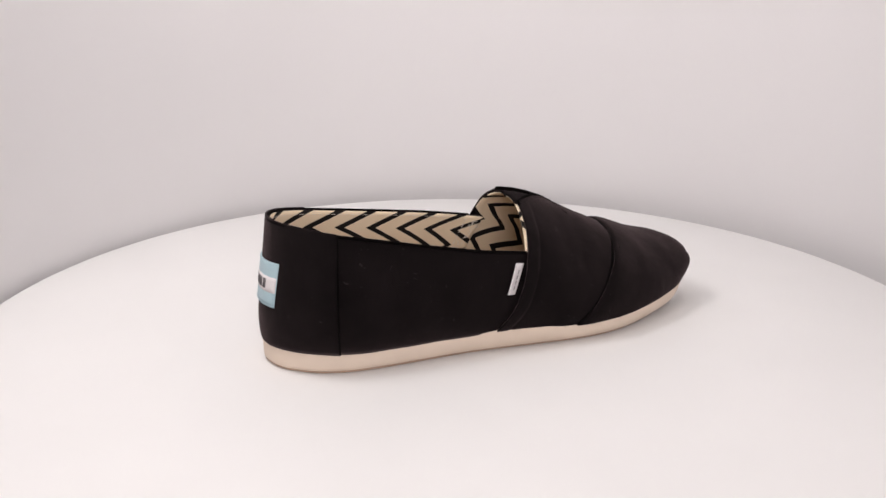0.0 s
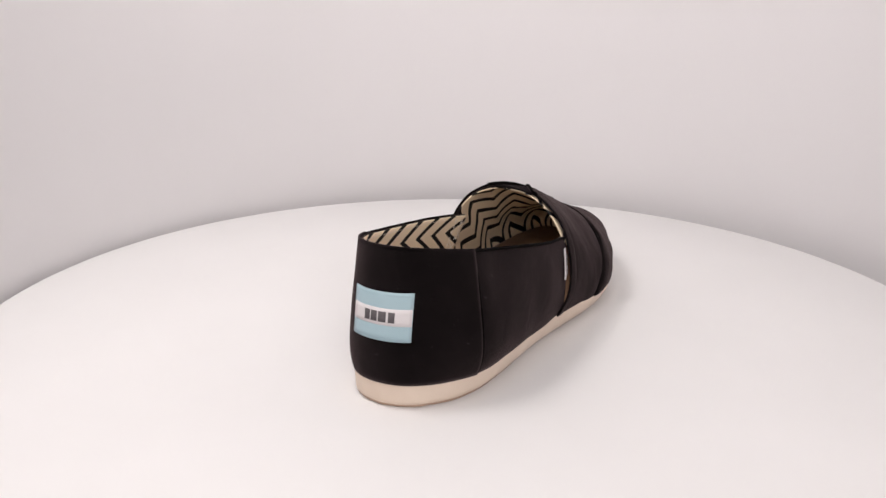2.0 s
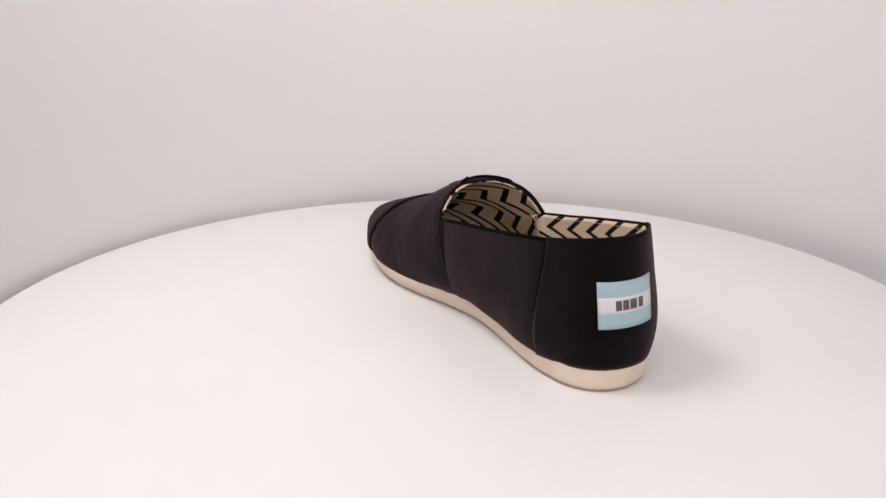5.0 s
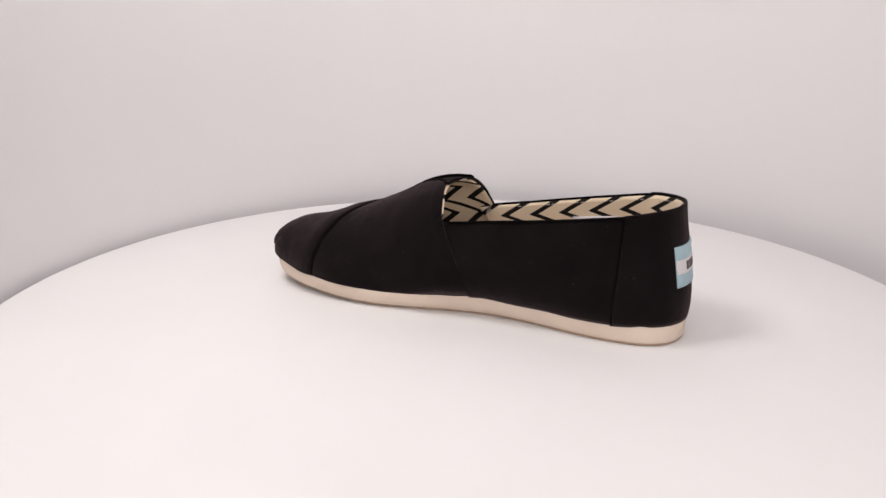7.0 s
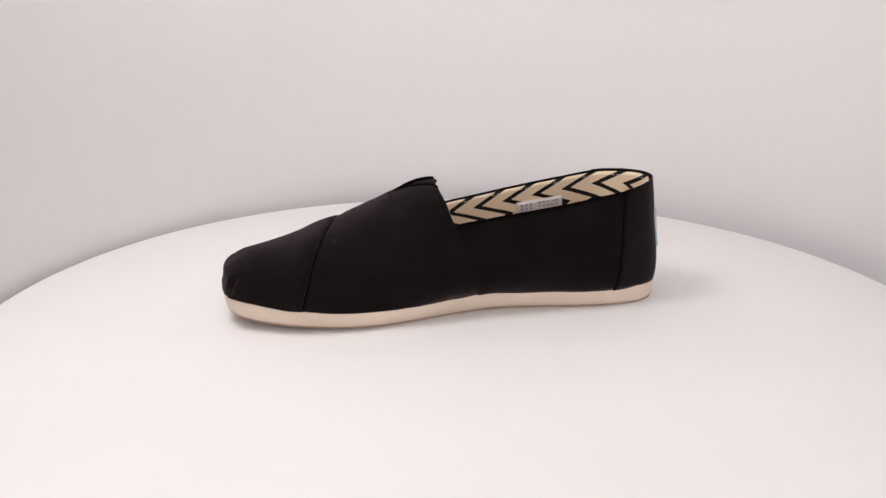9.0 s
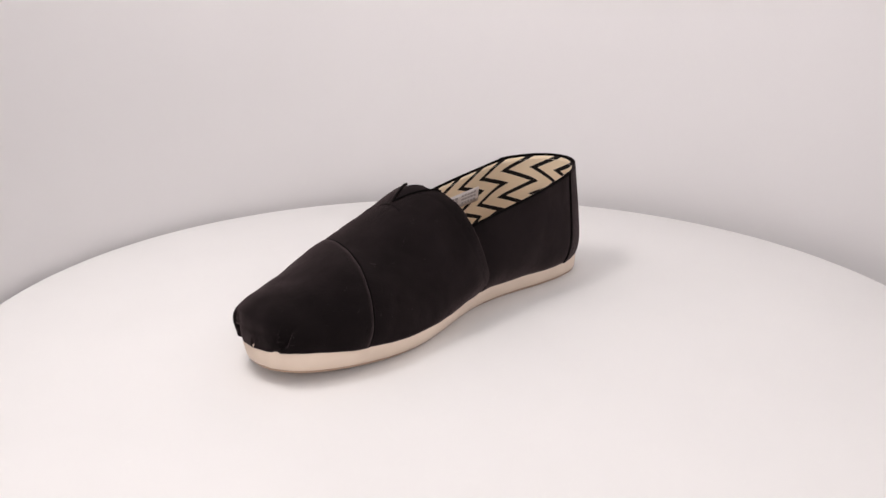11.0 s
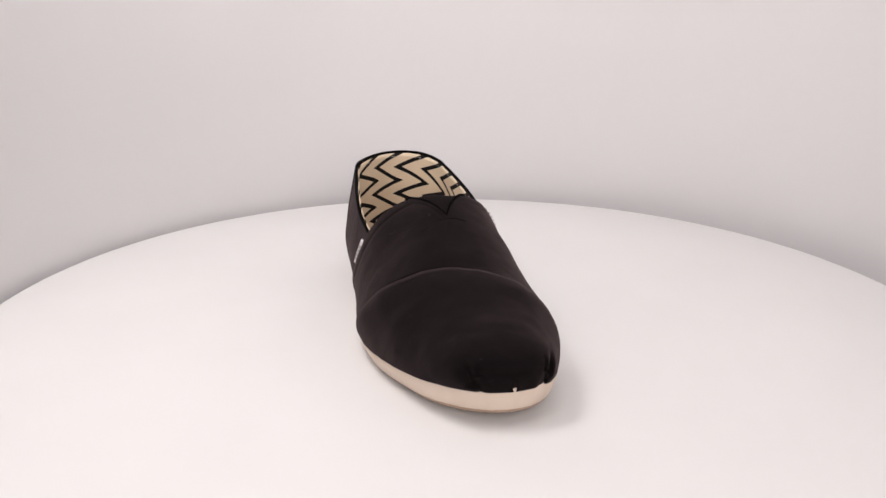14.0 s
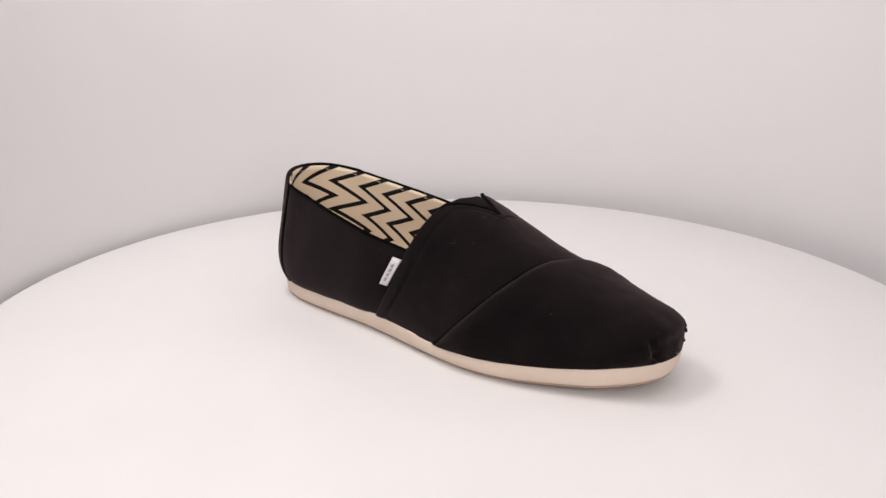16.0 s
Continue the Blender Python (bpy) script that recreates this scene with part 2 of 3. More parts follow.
# ---- shoe: its own space has the heel at 0, the toe along x, the left side along y ----
# outline of the sole's upper edge: x, right side y, left side y (millimetres)
SIDES = curve([(-5.6, -0.5, 0.5), (-4.4, -7, 7), (-1, -15.6, 14.8), (5, -22.6, 21), (12, -28.8, 24.8), (26, -35.6, 27.6), (50, -40.6, 28.2),
               (75, -43.2, 26), (100, -46, 24.6), (113, -48, 25), (135, -51.5, 28.5), (162, -55.2, 35), (185, -56, 39.3),
               (205, -53.2, 40), (230, -45, 36.6), (250, -36, 30.5), (260, -28.3, 25.5), (267, -20.8, 19.5), (271.5, -13.3, 13), (274, -6.5, 6.5), (274.8, -0.4, 0.4)])
SOLE_TOP = curve([(-6, 14.4), (30, 14.0), (70, 14.6), (110, 15.0), (162, 12.8), (200, 13.8), (230, 15.9), (255, 18.8), (275, 21.0)])
# the widest line of the upper
UPPER = curve([(110, -50.9, 30.1), (125, -52.7, 33.4), (135, -53.8, 36), (162, -56.8, 39.1), (185, -57.6, 39.6), (205, -54.5, 40.8), (230, -47.1, 38.8),
               (250, -37.8, 31.5), (262, -31.7, 26.5), (269, -26.8, 22.4), (273.5, -18.9, 18.0), (276.5, -11, 10.9), (277.5, -3.9, 3.9)])
RIDGE = curve([(110, 86.5), (125, 83.2), (137, 81.2), (148, 80.4), (158, 78.2), (170, 73.5), (181, 68.5), (195, 61.9), (206, 57.0), (220, 53.0),
               (237, 47.2), (255, 42.4), (265, 39.2), (271, 35.6), (275, 31), (277.5, 25.5)])
SPINE = curve([(110, -6), (137, -6), (165, -5.3), (200, -4.6), (240, -1.3), (265, 0.6), (277.5, 0.6)])
ROUND_R = curve([(110, 2.08), (137, 2.06), (165, 1.70), (200, 1.93), (240, 2.03), (262, 2.38), (277.5, 2.5)])
ROUND_L = curve([(110, 3.07), (137, 3.08), (152, 2.51), (170, 2.26), (200, 2.27), (240, 2.28), (262, 2.27), (277.5, 2.6)])
TIP_X, SOLE_TIP = 277.5, 274.8


def over(x, a):
    """The outside of the front of the upper: a from 0 (right side, at the sole) over the instep to pi (left side)."""
    x = min(x, TIP_X)
    xs = x if x < 250 else 250 + (x - 250) * (SOLE_TIP - 250) / (TIP_X - 250)
    sole, up = SIDES(xs), UPPER(x)
    zs, zr, ym = SOLE_TOP(x) - 1.0, RIDGE(x), SPINE(x)
    right = a <= math.pi / 2
    n = ROUND_R(x) if right else ROUND_L(x)
    w = (ym - up[0]) if right else (up[1] - ym)
    bg = (sole[0] - up[0]) if right else (up[1] - sole[1])
    c, s = abs(math.cos(a)) ** (2 / n), abs(math.sin(a)) ** (2 / n)
    z = zs + max(zr - zs, 0.3) * s
    y = w * c
    d = (z - zs) / 14.0
    if d < 1:
        y = max(y - bg * (1 - d) ** 2, 0.0)
    return (x, ym - y if right else ym + y, z)


ANGLES = [math.pi / 2 * (k / 30) ** 1.35 for k in range(31)]
ANGLES = ANGLES + [math.pi - a for a in ANGLES[-2::-1]]
EDGE_Z = curve([(0, 104), (14, 112.5), (24, 120), (42, 129), (58, 134), (74, 138.5), (84, 143), (95, 146)])
SEAM_A = curve([(0, 162), (0.187, 189), (0.5, 208.5), (0.75, 221), (1, 229.5)])
V_TIP, V_RIGHT, V_LEFT = (168, -5.5), (136, -19), (146, 9)


def vamp_edge(a, notch=True):
    """x of the rear edge of the vamp at the angle a, with the V cut for the elastic."""
    x = 130.0
    for _ in range(6):
        p = over(x, a)
        x = 0.5 * x + 0.5 * (EDGE_Z(p[2]) + (3.0 * min(max((p[2] - 45) / 20, 0), 1) if a > math.pi / 2 else 0.0))
    y = over(x, a)[1]
    if notch and V_RIGHT[1] < y < V_LEFT[1]:
        if y < V_TIP[1]:
            k = (y - V_RIGHT[1]) / (V_TIP[1] - V_RIGHT[1])
            x += (V_TIP[0] - x) * k
        else:
            k = (V_LEFT[1] - y) / (V_LEFT[1] - V_TIP[1])
            x += (V_TIP[0] - x) * k
    return x


def mm(P):
    return np.array(P, float) / 1000.0


def pushed(P, dist):
    """The grid moved out along its normals by dist (metres, a number or a grid)."""
    n = normals(P)
    return P + n * (np.asarray(dist)[..., None] if np.ndim(dist) else dist)


# rim (x, y, z) and the foot of the quarters (x, y, z), from the right front round the heel to the left front
ROUND_RIM = curve([(0, 150, -40, 51.5), (1, 130, -42.5, 56), (2, 106, -43.6, 60), (3, 86, -42.6, 64), (4, 67, -40.6, 67.8), (5, 47, -37.6, 71.8),
                   (6, 25, -33.6, 76), (7, 11.5, -23, 78.2), (8, 3, -11.3, 79.3), (9, 0.8, 0, 79.6), (10, 3.6, 11.2, 79.3), (11, 12, 20.6, 78),
                   (12, 27, 27, 75.5), (13, 47, 29.3, 72.6), (14, 65, 30.5, 70), (15, 85, 31, 67.3), (16, 105, 30.6, 64.6), (17, 132, 29, 60.4),
                   (18, 150, 25.5, 57.5)])
ROUND_FOOT = curve([(0, 125, -49, 12.5), (1, 111, -47, 13), (2, 92, -45, 12.5), (3, 74, -43, 12), (4, 57, -42, 11.8), (5, 40, -40.2, 11.6),
                    (6, 24, -36.2, 12.4), (7, 7, -26, 12.6), (8, -2.8, -13.4, 12.8), (9, -5.2, 0, 12.8), (10, -2, 12.6, 12.8), (11, 7.6, 22, 12.6),
                    (12, 30, 27.7, 11.4), (13, 50, 28, 11.6), (14, 68, 26.3, 11.8), (15, 85, 25, 12), (16, 100, 24.4, 12.4), (17, 113, 24.6, 13),
                    (18, 127, 26.5, 12.6)])
BELLY = curve([(0, 1), (2, 3.0), (4, 4), (6, 5), (7.5, 3.0), (9, 2.1), (10.5, 2.5), (12, 4.2), (14, 5), (16, 6), (17, 6), (18, 4)])
FULL = curve([(0, 0), (1, 1.8), (2, 2.6), (3, 2.6), (5, 2.0), (6, 1.2), (7, 0.1), (9, 0), (11, 0.3), (13, 1.2), (16, 2.6), (17, 2.4), (18, 1.2)])


def quarter_point(s, v):
    top, foot = np.array(ROUND_RIM(s)), np.array(ROUND_FOOT(s))
    d = (np.array(ROUND_FOOT(s + 0.05)) - np.array(ROUND_FOOT(s - 0.05)))[:2]
    out = np.array((d[1], -d[0])) / (np.linalg.norm(d) + 1e-9)
    out = -out
    e = v / 0.3
    f = e * math.exp(1 - e) - v * (1 / 0.3) * math.exp(1 - 1 / 0.3)
    p = foot + (top - foot) * v
    p[:2] += out * (BELLY(s) * f + FULL(s) * math.sin(math.pi * v))
    return p


_mid = quarter_point(9, 0.3)
OUT_SIGN = 1.0 if _mid[0] < -3 else -1.0


def quarter_grid(s0, s1, v0, v1, ns, nv):
    P = []
    for s in np.linspace(s0, s1, ns):
        row = []
        for v in np.linspace(v0, v1, nv):
            p, q = quarter_point(s, v), None
            if OUT_SIGN < 0:
                top, foot = np.array(ROUND_RIM(s)), np.array(ROUND_FOOT(s))
                lin = foot + (top - foot) * v
                p = 2 * lin - p
            row.append(p)
        P.append(row)
    return mm(P)


def facing_out(P, centre):
    """The grid in the order that makes its normals point away from the centre."""
    c = normals(P)[P.shape[0] // 2, P.shape[1] // 2]
    d = P[P.shape[0] // 2, P.shape[1] // 2] - np.array(centre)
    return P if np.dot(c, d) > 0 else P[::-1]


INSIDE = (0.06, -0.006, 0.05)
INSIDE_FRONT = (0.19, -0.008, 0.025)


TAPER = curve([(-5, 0.4), (30, 1.2), (60, 2.8), (100, 5.2), (160, 5.2), (200, 4.5), (240, 3.6), (274, 2.6)])


def outline(inset, taper=0.0, n=220):
    """Points round the sole's outline, anticlockwise from the heel, moved in by inset (millimetres)."""
    ts = [0.5 - 0.5 * math.cos(math.pi * k / (n // 2)) for k in range(n // 2 + 1)]
    xs = [-5.6 + t * (SOLE_TIP + 5.6) for t in ts]
    pts = [(x, SIDES(x)[0]) for x in xs] + [(x, SIDES(x)[1]) for x in xs[-2:0:-1]]
    A = np.array(pts)
    d = np.roll(A, -1, 0) - np.roll(A, 1, 0)
    n2 = np.stack([-d[:, 1], d[:, 0]], 1) / (np.linalg.norm(d, axis=1, keepdims=True) + 1e-9)
    move = np.array([inset + taper * TAPER(x) for x in A[:, 0]])
    return A + n2 * move[:, None]


LEFT_RISE = curve([(-6, 0), (15, 0.5), (50, 1.4), (95, 1.5), (125, 0.3), (150, 0), (275, 0)])


def toe_spring(x):
    return 0.0 if x < 170 else 7.0 * ((x - 170) / 104.0) ** 1.7


def layers(specs):
    """A closed solid from (inset, height function) rings, bottom first."""
    bm = bmesh.new()
    rings = []
    for inset, taper, z in specs:
        rings.append([bm.verts.new((x / 1000, y / 1000, (z(x) + LEFT_RISE(x) * min(max(y / 12, 0), 1) * min(max(z(x) / SOLE_TOP(x), 0), 1)) / 1000))
                      for x, y in outline(inset, taper)])
    n = len(rings[0])
    for a, b in zip(rings, rings[1:]):
        for k in range(n):
            bm.faces.new((a[k], a[(k + 1) % n], b[(k + 1) % n], b[k]))
    bm.faces.new(rings[0][::-1])
    bm.faces.new(rings[-1])
    bmesh.ops.triangulate(bm, faces=[f for f in bm.faces if len(f.verts) > 4])
    bmesh.ops.recalc_face_normals(bm, faces=bm.faces)
    return bm


def toe_pleat(P):
    """Two small folds where the toe is gathered over the front of the sole."""
    Q = P.copy()
    for i in range(P.shape[0]):
        for j in range(P.shape[1]):
            x, y, z = P[i, j] * 1000
            if x < 235:
                continue
            low = min(max((34 - z) / 6, 0), 1)
            for y0 in (-17.4, 17.4):
                yy = y0 * (1 + (z - 19) * 0.012)
                g = math.exp(-((y - yy) / 1.8) ** 2) * low * min((x - 235) / 20, 1) * min(max((z - 20.5) / 3, 0), 1)
                Q[i, j, 0] -= 0.0046 * g
                Q[i, j, 2] -= 0.0006 * g
            if abs(y) < 16.5:
                Q[i, j, 0] -= 0.0028 * low * min((x - 235) / 20, 1)
                Q[i, j, 2] -= 0.0012 * min(max((25 - z) / 4, 0), 1) * min((x - 235) / 20, 1)
    return Q


def wrinkled(P, amount, scale):
    """Slight unevenness of soft cloth."""
    n = normals(P)
    w = np.array([[noise.noise(Vector(p) * scale) for p in row] for row in P])
    return P + n * (w * amount)[..., None]


def shoe():
    root = new("espadrille_shoe")
    tagged(root, "black canvas slip-on shoe with cream rubber sole on a white turntable", "shoe")

    # sole
    part("sole", layers([(0.6, 1.0, lambda x: toe_spring(x) + 1.6), (0.1, 0.78, lambda x: toe_spring(x) + 2.2),
                         (0.0, 0.55, lambda x: toe_spring(x) + 4), (0.0, 0.2, lambda x: 0.45 * toe_spring(x) + 0.55 * SOLE_TOP(x)),
                         (0.0, 0.0, lambda x: SOLE_TOP(x) - 1.4), (0.4, 0.0, lambda x: SOLE_TOP(x) - 0.4),
                         (1.6, 0.0, lambda x: SOLE_TOP(x)), (4.0, 0.0, lambda x: SOLE_TOP(x) - 0.2)]),
         RUBBER, root, "smooth cream rubber sole")
    part("outsole", layers([(4.0, 1.0, toe_spring), (1.2, 1.0, lambda x: toe_spring(x) + 0.2), (0.5, 1.0, lambda x: toe_spring(x) + 0.9),
                            (0.8, 1.0, lambda x: toe_spring(x) + 1.8)]), OUTSOLE, root, "thin tan outsole")
    part("footbed", layers([(3.5, 0, lambda x: SOLE_TOP(x) - 0.1), (3.2, 0, lambda x: SOLE_TOP(x) + 2.2),
                            (6.0, 0, lambda x: SOLE_TOP(x) + 2.8), (16, 0, lambda x: SOLE_TOP(x) + 2.0)]),
         FOOTBED, root, "tan suede footbed")

    # vamp with the V cut; a folded hem runs along its rear edge and stands proud beside the V
    xe = [vamp_edge(a) for a in ANGLES]
    xs = [SEAM_A(a / math.pi) for a in ANGLES]
    at_edge = [over(e, a) for a, e in zip(ANGLES, xe)]
    near_v = [min(max((y - V_RIGHT[1] + 7) / 6, 0), 1) * min(max((V_LEFT[1] + 7 - y) / 6, 0), 1) if z > 60 else 0.0 for _, y, z in at_edge]
    RUN = [0, 0.5, 1.2, 2, 3, 4, 5, 6, 6.7, 7.3, 7.9, 8.5, 9.2, 10, 11.5]
    STEPS = 34

    def down_vamp(e, s):
        rest = max(s + 4 - e - RUN[-1], 1.0)
        return [e + d for d in RUN] + [e + RUN[-1] + rest * (k + 1) / STEPS for k in range(STEPS)]
    cols = [down_vamp(e, s) for e, s in zip(xe, xs)]
    P = mm([[over(cols[j][i], a) for j, a in enumerate(ANGLES)] for i in range(len(RUN) + STEPS)])
    lift = np.zeros(P.shape[:2])
    for j, e in enumerate(xe):
        for i, x in enumerate(cols[j]):
            d = x - e
            hem = 0.55 / (1 + math.exp((d - 7.2) / 0.7)) - 0.30 * math.exp(-((d - 7.9) / 1.0) ** 2)
            hem *= 1.0 if ANGLES[j] < math.pi / 2 else 0.3
            lift[i, j] = 0.001 * (hem * (1 - 0.7 * near_v[j]) + 0.25 * near_v[j] * math.exp(-d / 4.0))
    Q = facing_out(P, INSIDE_FRONT)
    P = wrinkled(pushed(Q, lift if np.allclose(Q[0], P[0]) else lift[::-1]), 0.0010, 38)
    P = wrinkled(P, 0.0003, 140)
    part("vamp", sheet(P, 0.0014), BLACK, root)
    edge_rows = P if abs(P[0, 5, 0] - xe[5] / 1000) < 0.004 else P[::-1]

    # toe cap laid over the vamp, fuller along its seam
    NT = 54
    rows = []
    for i in range(NT):
        k = math.sin(i / (NT - 1) * math.pi / 2) ** 0.9
        rows.append([over(s + (TIP_X - s) * k, a) for a, s in zip(ANGLES, xs)])
    rows.append([(TIP_X - 1.5, 0.3 * math.cos(a) * -1, SOLE_TOP(TIP_X) - 2.6) for a in ANGLES])
    P = mm(rows)
    run = P[..., 0] - P[:1, :, 0]
    full = 0.0004 + 0.0010 * np.exp(-((run - 0.007) / 0.009) ** 2)
    Q = facing_out(toe_pleat(P), INSIDE_FRONT)
    turned = abs(Q[0, 30, 0] - P[0, 30, 0]) > 0.001
    out = normals(Q)
    ahead = np.array((0.96, 0.0, 0.28))
    for i in range(len(Q)):
        k = min(max((i if not turned else len(Q) - 1 - i) - (NT - 9), 0) / 5, 1)
        out[i] = out[i] * (1 - k) + ahead * k
        out[i] /= np.linalg.norm(out[i], axis=1, keepdims=True)
    uneven = np.array([[0.0009 * noise.noise(Vector(p) * 45) + 0.0003 * noise.noise(Vector(p) * 130) for p in r] for r in Q])
    Q = Q + out * ((full[::-1] if turned else full) + uneven)[..., None]
    part("toe_cap", sheet(Q, 0.0010, None, out), BLACK, root)
    # dark cord painting the crease shadow behind the toe cap's edge, and its stitches
    seam = pushed(facing_out(mm([[over(s - 0.9 + d, a) for a, s in zip(ANGLES, xs)] for d in (-1, 0, 1)]), INSIDE_FRONT), -0.0002)
    part("toe_seam_shade", tube(seam[1], 0.0008, 8), TAPE_AND_SHADE, root)
    line = pushed(facing_out(mm([[over(s + 4.0 + d, a) for a, s in zip(ANGLES, xs)] for d in (-1, 0, 1)]), INSIDE_FRONT), 0.0011)
    part("toe_stitching", dashes(line[1], 0.0020, 0.0013, 0.00022), BLACK_THREAD, root)

    # bound edge of the V, stitches along the hem, and a dark cord as the shaded crease below the V
    first = [j for j in range(len(ANGLES)) if near_v[j] > 0.5]
    part("vamp_edging", tube(edge_rows[0][first[0]:first[-1] + 1], 0.0008, 8), TAPE_AND_SHADE, root)
    for gap_mm in (4.2,):
        line = pushed(facing_out(mm([[over(e + gap_mm + d, a) for a, e in zip(ANGLES, xe)] for d in (-1, 0, 1)]), INSIDE_FRONT), 0.0003)
        part("vamp_stitching", dashes(line[1], 0.0020, 0.0013, 0.00018), BLACK_THREAD, root)
    crease_path = [(x / 1000, y / 1000, 0) for x, y in ((174, -21), (172.2, -16), (170.4, -10), (170, -5.5), (170.6, 0), (172, 5))]
    ridge_at = []
    for x, y, _ in crease_path:
        best = min(ANGLES, key=lambda a: abs(over(x * 1000, a)[1] - y * 1000))
        ridge_at.append((x, y, over(x * 1000, best)[2] / 1000 + 0.0003))
    part("v_crease_shade", tube(ridge_at, 0.0003, 6), BLACK_THREAD, root)

    # elastic gore under the V
    gore = []
    g_angles = [a for a in ANGLES if -21.5 < over(140, a)[1] < 11]
    for i in range(16):
        gore.append([over(vamp_edge(a, False) - 1.0 + (178 - vamp_edge(a, False) + 1.0) * i / 15, a) for a in g_angles])
    P = facing_out(mm(gore), INSIDE_FRONT)
    part("elastic_gore", sheet(pushed(P, -0.0009), 0.0010), ELASTIC, root, "ribbed black elastic gore")

    # lining of the front
    rows = []
    for i in range(30):
        start = [vamp_edge(a, False) for a in ANGLES]
        start = [e - 0.5 + 6.5 * min(max(((56 if a < math.pi / 2 else 64) - over(e, a)[2]) / 5, 0), 1) for e, a in zip(start, ANGLES)]
        rows.append([over(e + (266 - e) * (i / 29), a) for e, a in zip(start, ANGLES)])
    P = facing_out(mm(rows), INSIDE_FRONT)
    P = pushed(P, -0.0022)
    # the lining closes inside the toe
    last = -1 if P[-1, 30, 0] > P[0, 30, 0] else 0
    heart = np.array((P[last, 30, 0] + 0.001, 0.0, P[last, 0, 2] + 0.004))
    closing = [P[last] + (heart - P[last]) * k for k in (0.3, 0.65, 0.97)]
    P = np.concatenate([P, closing]) if last else np.concatenate([closing[::-1], P])
    across = arc_uv(P, None)[..., 1]
    uv = np.stack([1.15 * P[..., 0] + 0.36 * np.abs(across - across[:, 30:31]), 0.72 * across + 0.002], -1)
    part("vamp_lining", sheet(P, 0.0006, uv), LINING, root, "sand cotton lining with black zigzag print")

    # quarters: right, left
    for s0, s1, nm in ((0.45, 9.0, "quarter"), (9.0, 17.55, "quarter")):
        P = facing_out(quarter_grid(s0, s1, 0, 1, 70, 26), INSIDE)
        part(nm, sheet(wrinkled(P, 0.0006, 40), 0.0010), BLACK, root)
    # heel piece laid over both quarters
    P = facing_out(quarter_grid(5.92, 12.08, 0, 1.012, 60, 26), INSIDE)
    part("heel_counter", sheet(wrinkled(pushed(P, 0.0008), 0.0005, 40), 0.0010), BLACK, root)
    for s in (5.92, 12.08):
        P = quarter_grid(s - 0.05, s + 0.05, 0.0, 1, 3, 30)
        P = pushed(facing_out(P, INSIDE), 0.0004)
        part("heel_seam", tube(P[1], 0.0007, 8, up=(1, 0, 0)), TAPE_AND_SHADE, root)

    # lining of the quarters: UV along the rim and down from it
    G = quarter_grid(0.4, 17.6, 0.02, 0.994, 150, 24)
    P = facing_out(G, INSIDE)
    P = pushed(P, -0.0023)
    run = np.concatenate([[0], np.cumsum(np.linalg.norm(np.diff(P[:, -1], axis=0), axis=1))])
    down = np.linalg.norm(np.diff(P, axis=1), axis=2)[:, ::-1].cumsum(axis=1)[:, ::-1]
    down = np.concatenate([down, np.zeros((P.shape[0], 1))], axis=1)
    run = (run - run[-1] / 2) * (-1 if P[0, 0, 1] > P[-1, 0, 1] else 1)
    # the print runs a little wider along the right side, and nearer to the rim there
    side = 1.0 if P[np.argmax(run), 0, 1] < 0 else -1.0
    right = np.clip(side * run / 0.016, 0, 1)
    run = run + right * ((0.062 * side - run) * (1 - 1 / 1.07))
    uv = np.stack([np.repeat(run[:, None], P.shape[1], 1), down + 0.0022 * right[:, None]], -1)
    part("quarter_lining", sheet(P, -0.0005, uv), LINING, root, "sand cotton lining with black zigzag print")

    # sewn and frayed ends of the lining, where it meets the lining of the front
    rnd = random.Random(7)
    for s_at, way in ((0.98, 1), (17.02, -1)):
        S = pushed(facing_out(quarter_grid(s_at - 0.05, s_at + 0.05, 0.45, 0.985, 3, 40), INSIDE), -0.0031)
        row = S[1] if abs(S[1][0][2] - S[1][-1][2]) > 0.01 else S[:, 1]
        part("lining_stitching", dashes(row, 0.0024, 0.0016, 0.00028), THREAD, root)
        fray = bmesh.new()
        E = pushed(facing_out(quarter_grid(s_at - way * 0.62, s_at - way * 0.12, 0.45, 0.97, 12, 40), INSIDE), -0.0033)
        for k in range(34):
            j = rnd.randrange(1, 38)
            i = min(max(int(11 - j * 0.16 + rnd.uniform(-1.6, 1.6)), 0), 10)
            p = Vector(E[i, j])
            d = Vector((rnd.uniform(-1, 1), rnd.uniform(-0.25, 0.25), rnd.uniform(-1, 1))).normalized() * rnd.uniform(0.0015, 0.0042)
            q = p + d * 0.5 + Vector((0, -0.0006 if p.y > 0 else 0.0006, 0))
            piece = tube([p, q, p + d], 0.00016, 5)
            temp = bpy.data.meshes.new("fray_piece")
            piece.to_mesh(temp)
            piece.free()
            fray.from_mesh(temp)
            bpy.data.meshes.remove(temp)
        part("frayed_threads", fray, THREAD, root, "loose cream threads at the lining's seam")

    # bound rim and its stitches
    rim = [quarter_grid(s, s + 0.01, 1.0, 1.0001, 2, 2)[0, 0] for s in np.linspace(0.85, 17.1, 140)]
    part("rim_binding", tube([p + np.array((0, 0, -0.0004)) for p in rim], 0.0009, 8, flat=1.0), TAPE_AND_SHADE, root)
    L = pushed(facing_out(quarter_grid(1.5, 16.5, 0.955, 0.965, 140, 3), INSIDE), -0.0025)
    part("rim_stitching", dashes(L[:, 1], 0.0026, 0.0014, 0.00016), THREAD, root)

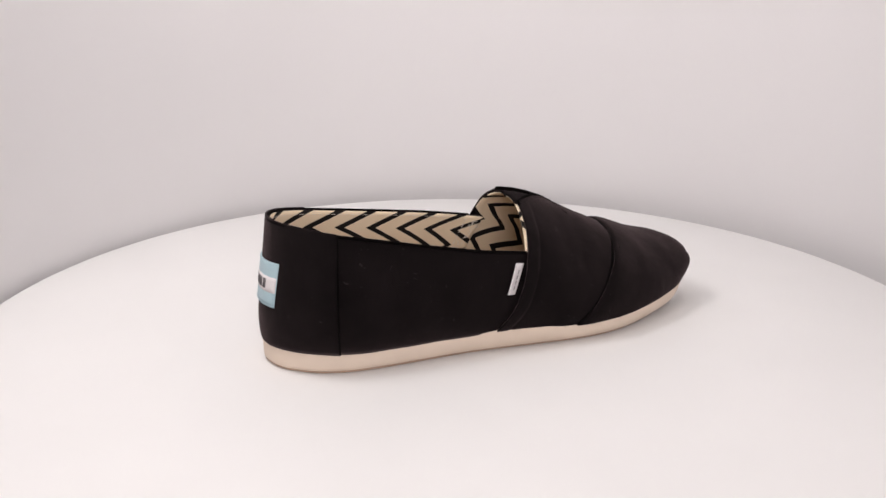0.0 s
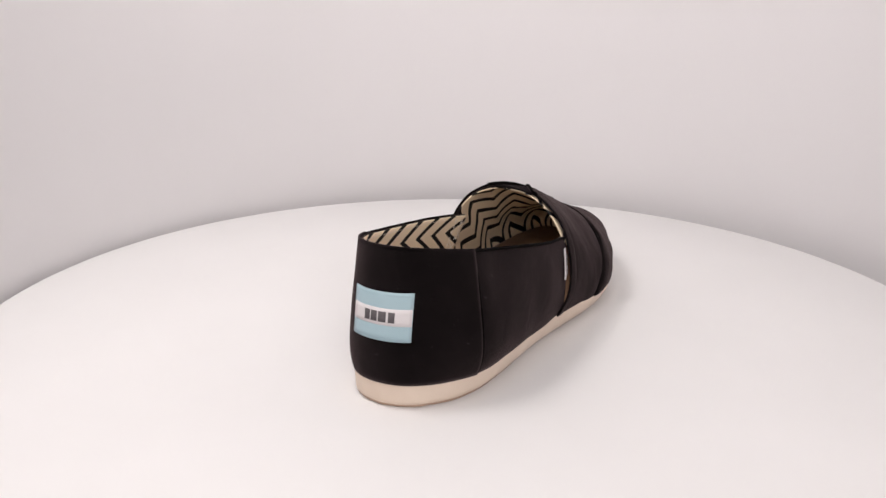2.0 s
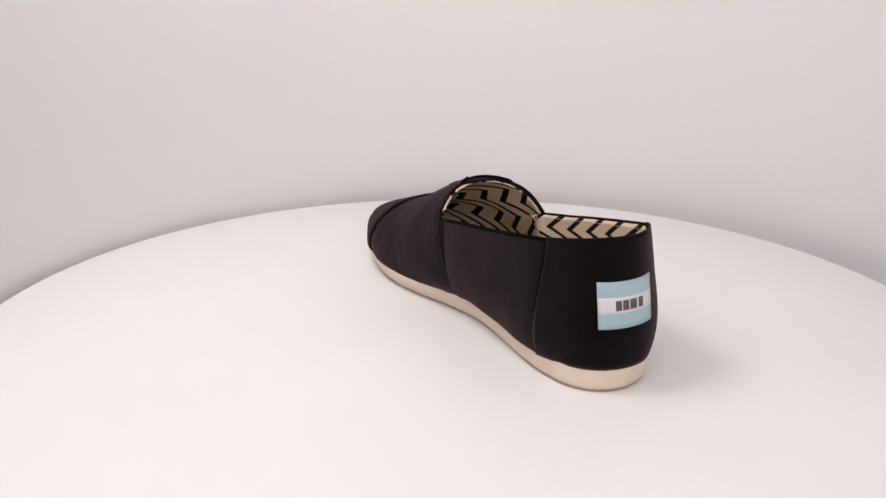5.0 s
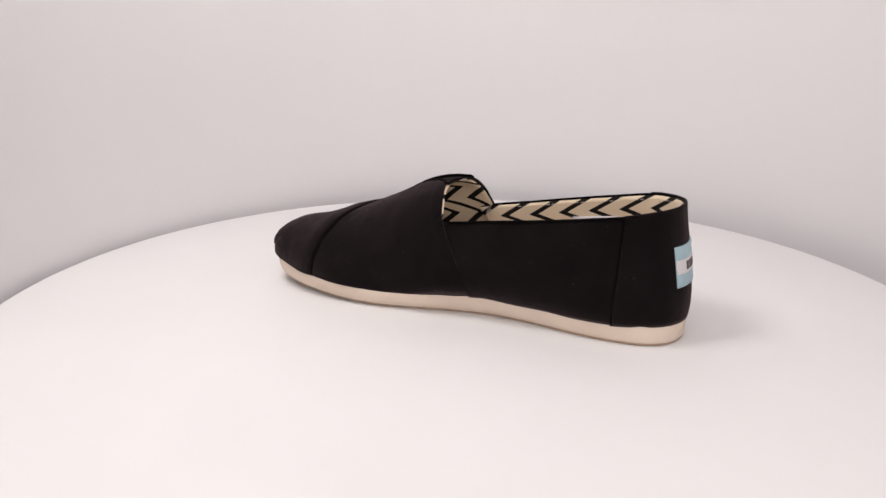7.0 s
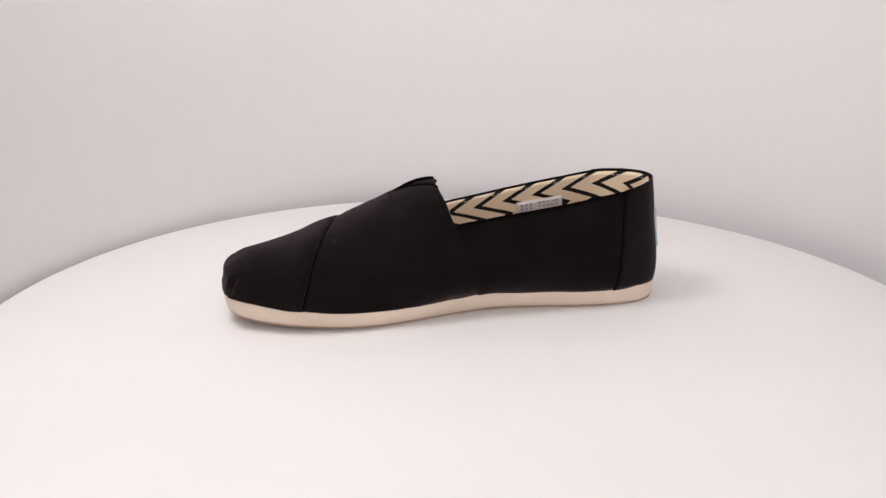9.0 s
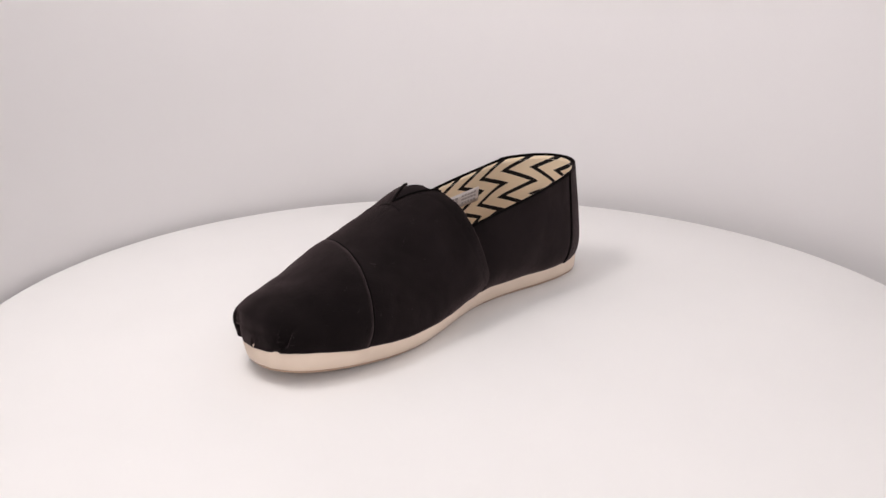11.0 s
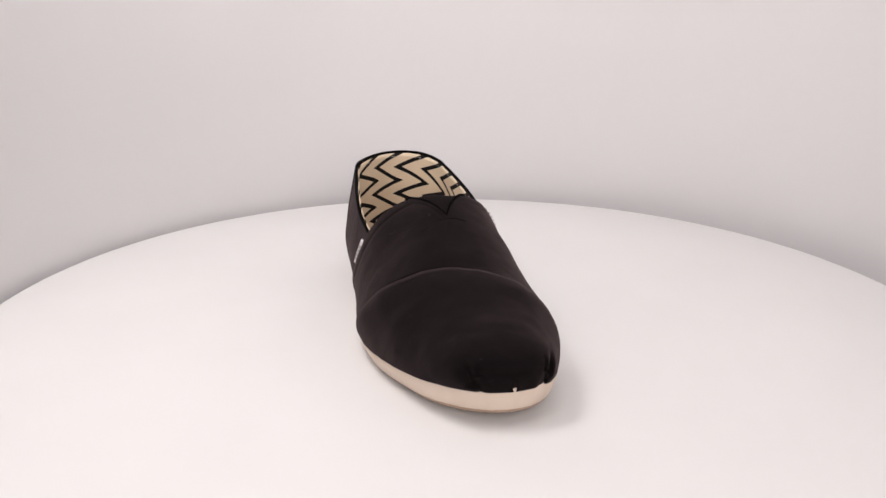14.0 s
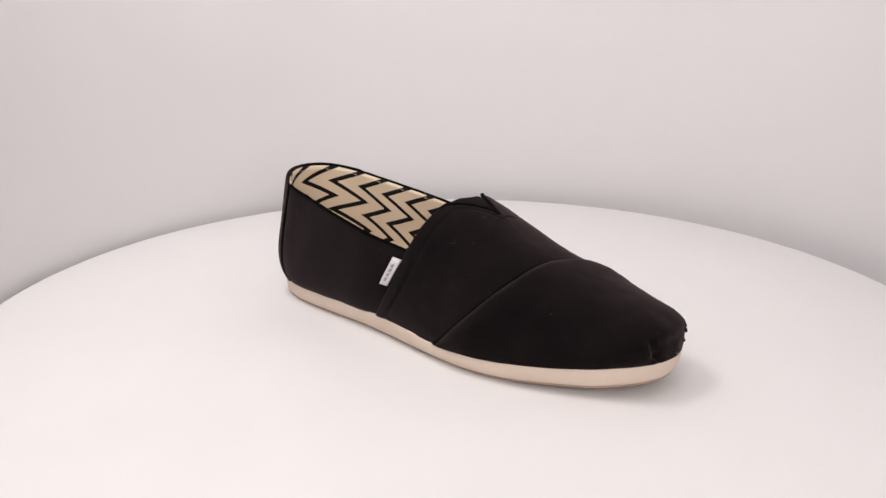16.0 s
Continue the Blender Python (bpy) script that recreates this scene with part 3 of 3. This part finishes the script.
    # woven heel label, on the curve of the heel
    def on_heel(y, z, lift):
        s0, s1 = 7.0, 11.0
        v = 0.5
        for _ in range(14):
            lo, hi = s0, s1
            for _ in range(24):
                mid = (lo + hi) / 2
                lo, hi = (mid, hi) if quarter_grid(mid, mid, v, v, 1, 1)[0, 0][1] * 1000 < y else (lo, mid)
            p = quarter_grid(lo, lo, v, v, 1, 1)[0, 0] * 1000
            v += (z - p[2]) / 69.0
        return p[0] - lift, p[1], p[2]

    def heel_patch(y0, y1, z0, z1, lift, ny, nz, thick):
        tilt = 0.02
        P = mm([[on_heel(y, z + tilt * y * -1, lift) for z in np.linspace(z0, z1, nz)] for y in np.linspace(y0, y1, ny)])
        return sheet(facing_out(P, INSIDE), thick)

    label = part("heel_label", heel_patch(-16.3, 16.2, 35.3, 58.7, 1.7, 15, 9, 0.0008), LABEL_BLUE, root, "pale blue woven label with a white band")
    part("label_band", heel_patch(-16.2, 16.1, 42.9, 51.0, 1.85, 15, 5, 0.0004), LABEL_WHITE, label, "white band with dark lettering bars")
    for y0, y1 in ((-8.4, -5.2), (-4.0, 0.2), (0.9, 4.4), (5.0, 8.2)):
        part("lettering_bar", heel_patch(y0, y1, 44.4, 49.4, 1.95, 4, 3, 0.0002), LABEL_INK, label)
    for z in (36.0, 57.6):
        row = [mm(on_heel(y, z - 0.02 * y, 1.8)) for y in np.linspace(-15.6, 15.6, 24)]
        part("label_stitching", dashes(row, 0.0012, 0.0010, 0.0002), LABEL_BLUE, label)

    # white side tab caught in the edge of the vamp
    def tab_grid(s0, s1, v0, v1, lift, n):
        P = facing_out(quarter_grid(s0, s1, v0, v1, n, 8), INSIDE)
        k = np.linspace(0, 1, n)[:, None] * np.ones((1, 8))
        return pushed(P, lift + 0.0008 * (k if P[0, 0, 0] > P[-1, 0, 0] else 1 - k))
    side = part("side_tab", sheet(tab_grid(0.88, 1.13, 0.50, 0.87, 0.0016, 6), 0.0008), LABEL_WHITE, root, "small white folded side tab")
    for k in range(4):
        v0 = 0.56 + 0.062 * k
        part("print_bar", sheet(tab_grid(0.98, 1.05, v0, v0 + 0.045, 0.0022, 3), 0.0001), FAINT_INK, side)

    # printed size label stuck to the lining of the right quarter
    def on_lining(s0, s1, v0, v1, lift, n=6):
        return sheet(pushed(facing_out(quarter_grid(s0, s1, v0, v1, n, 4), INSIDE), -lift)[::-1], 0.0002)
    size = part("size_label", on_lining(3.35, 5.0, 0.60, 0.79, 0.0031), LABEL_WHITE, root, "white printed size label with grey bars")
    for row in range(3):
        for k in range(5):
            part("print_bar", on_lining(4.15 + 0.15 * k, 4.26 + 0.15 * k, 0.635 + 0.05 * row, 0.66 + 0.05 * row, 0.0034, 3), FAINT_INK, size)
    for row in range(2):
        for k in range(3):
            part("print_bar", on_lining(3.48 + 0.17 * k, 3.60 + 0.17 * k, 0.665 + 0.055 * row, 0.70 + 0.055 * row, 0.0034, 3), FAINT_INK, size)
    return root


SHOE = shoe()


def motions():
    table_rows, shoe_rows = [], []
    for k in range(65):
        t = k * 0.25
        turn = SPEED * t
        c, s = math.cos(radians(turn)), math.sin(radians(turn))
        table_rows.append((t, pose(0, 0, 0, 0, 0, turn)))
        shoe_rows.append((t, pose(BASE[0] * c - BASE[1] * s, BASE[0] * s + BASE[1] * c, 0.0, 0, 0, HEADING + turn)))
    walk(TURNTABLE, table_rows)
    walk(SHOE, shoe_rows)


motions()
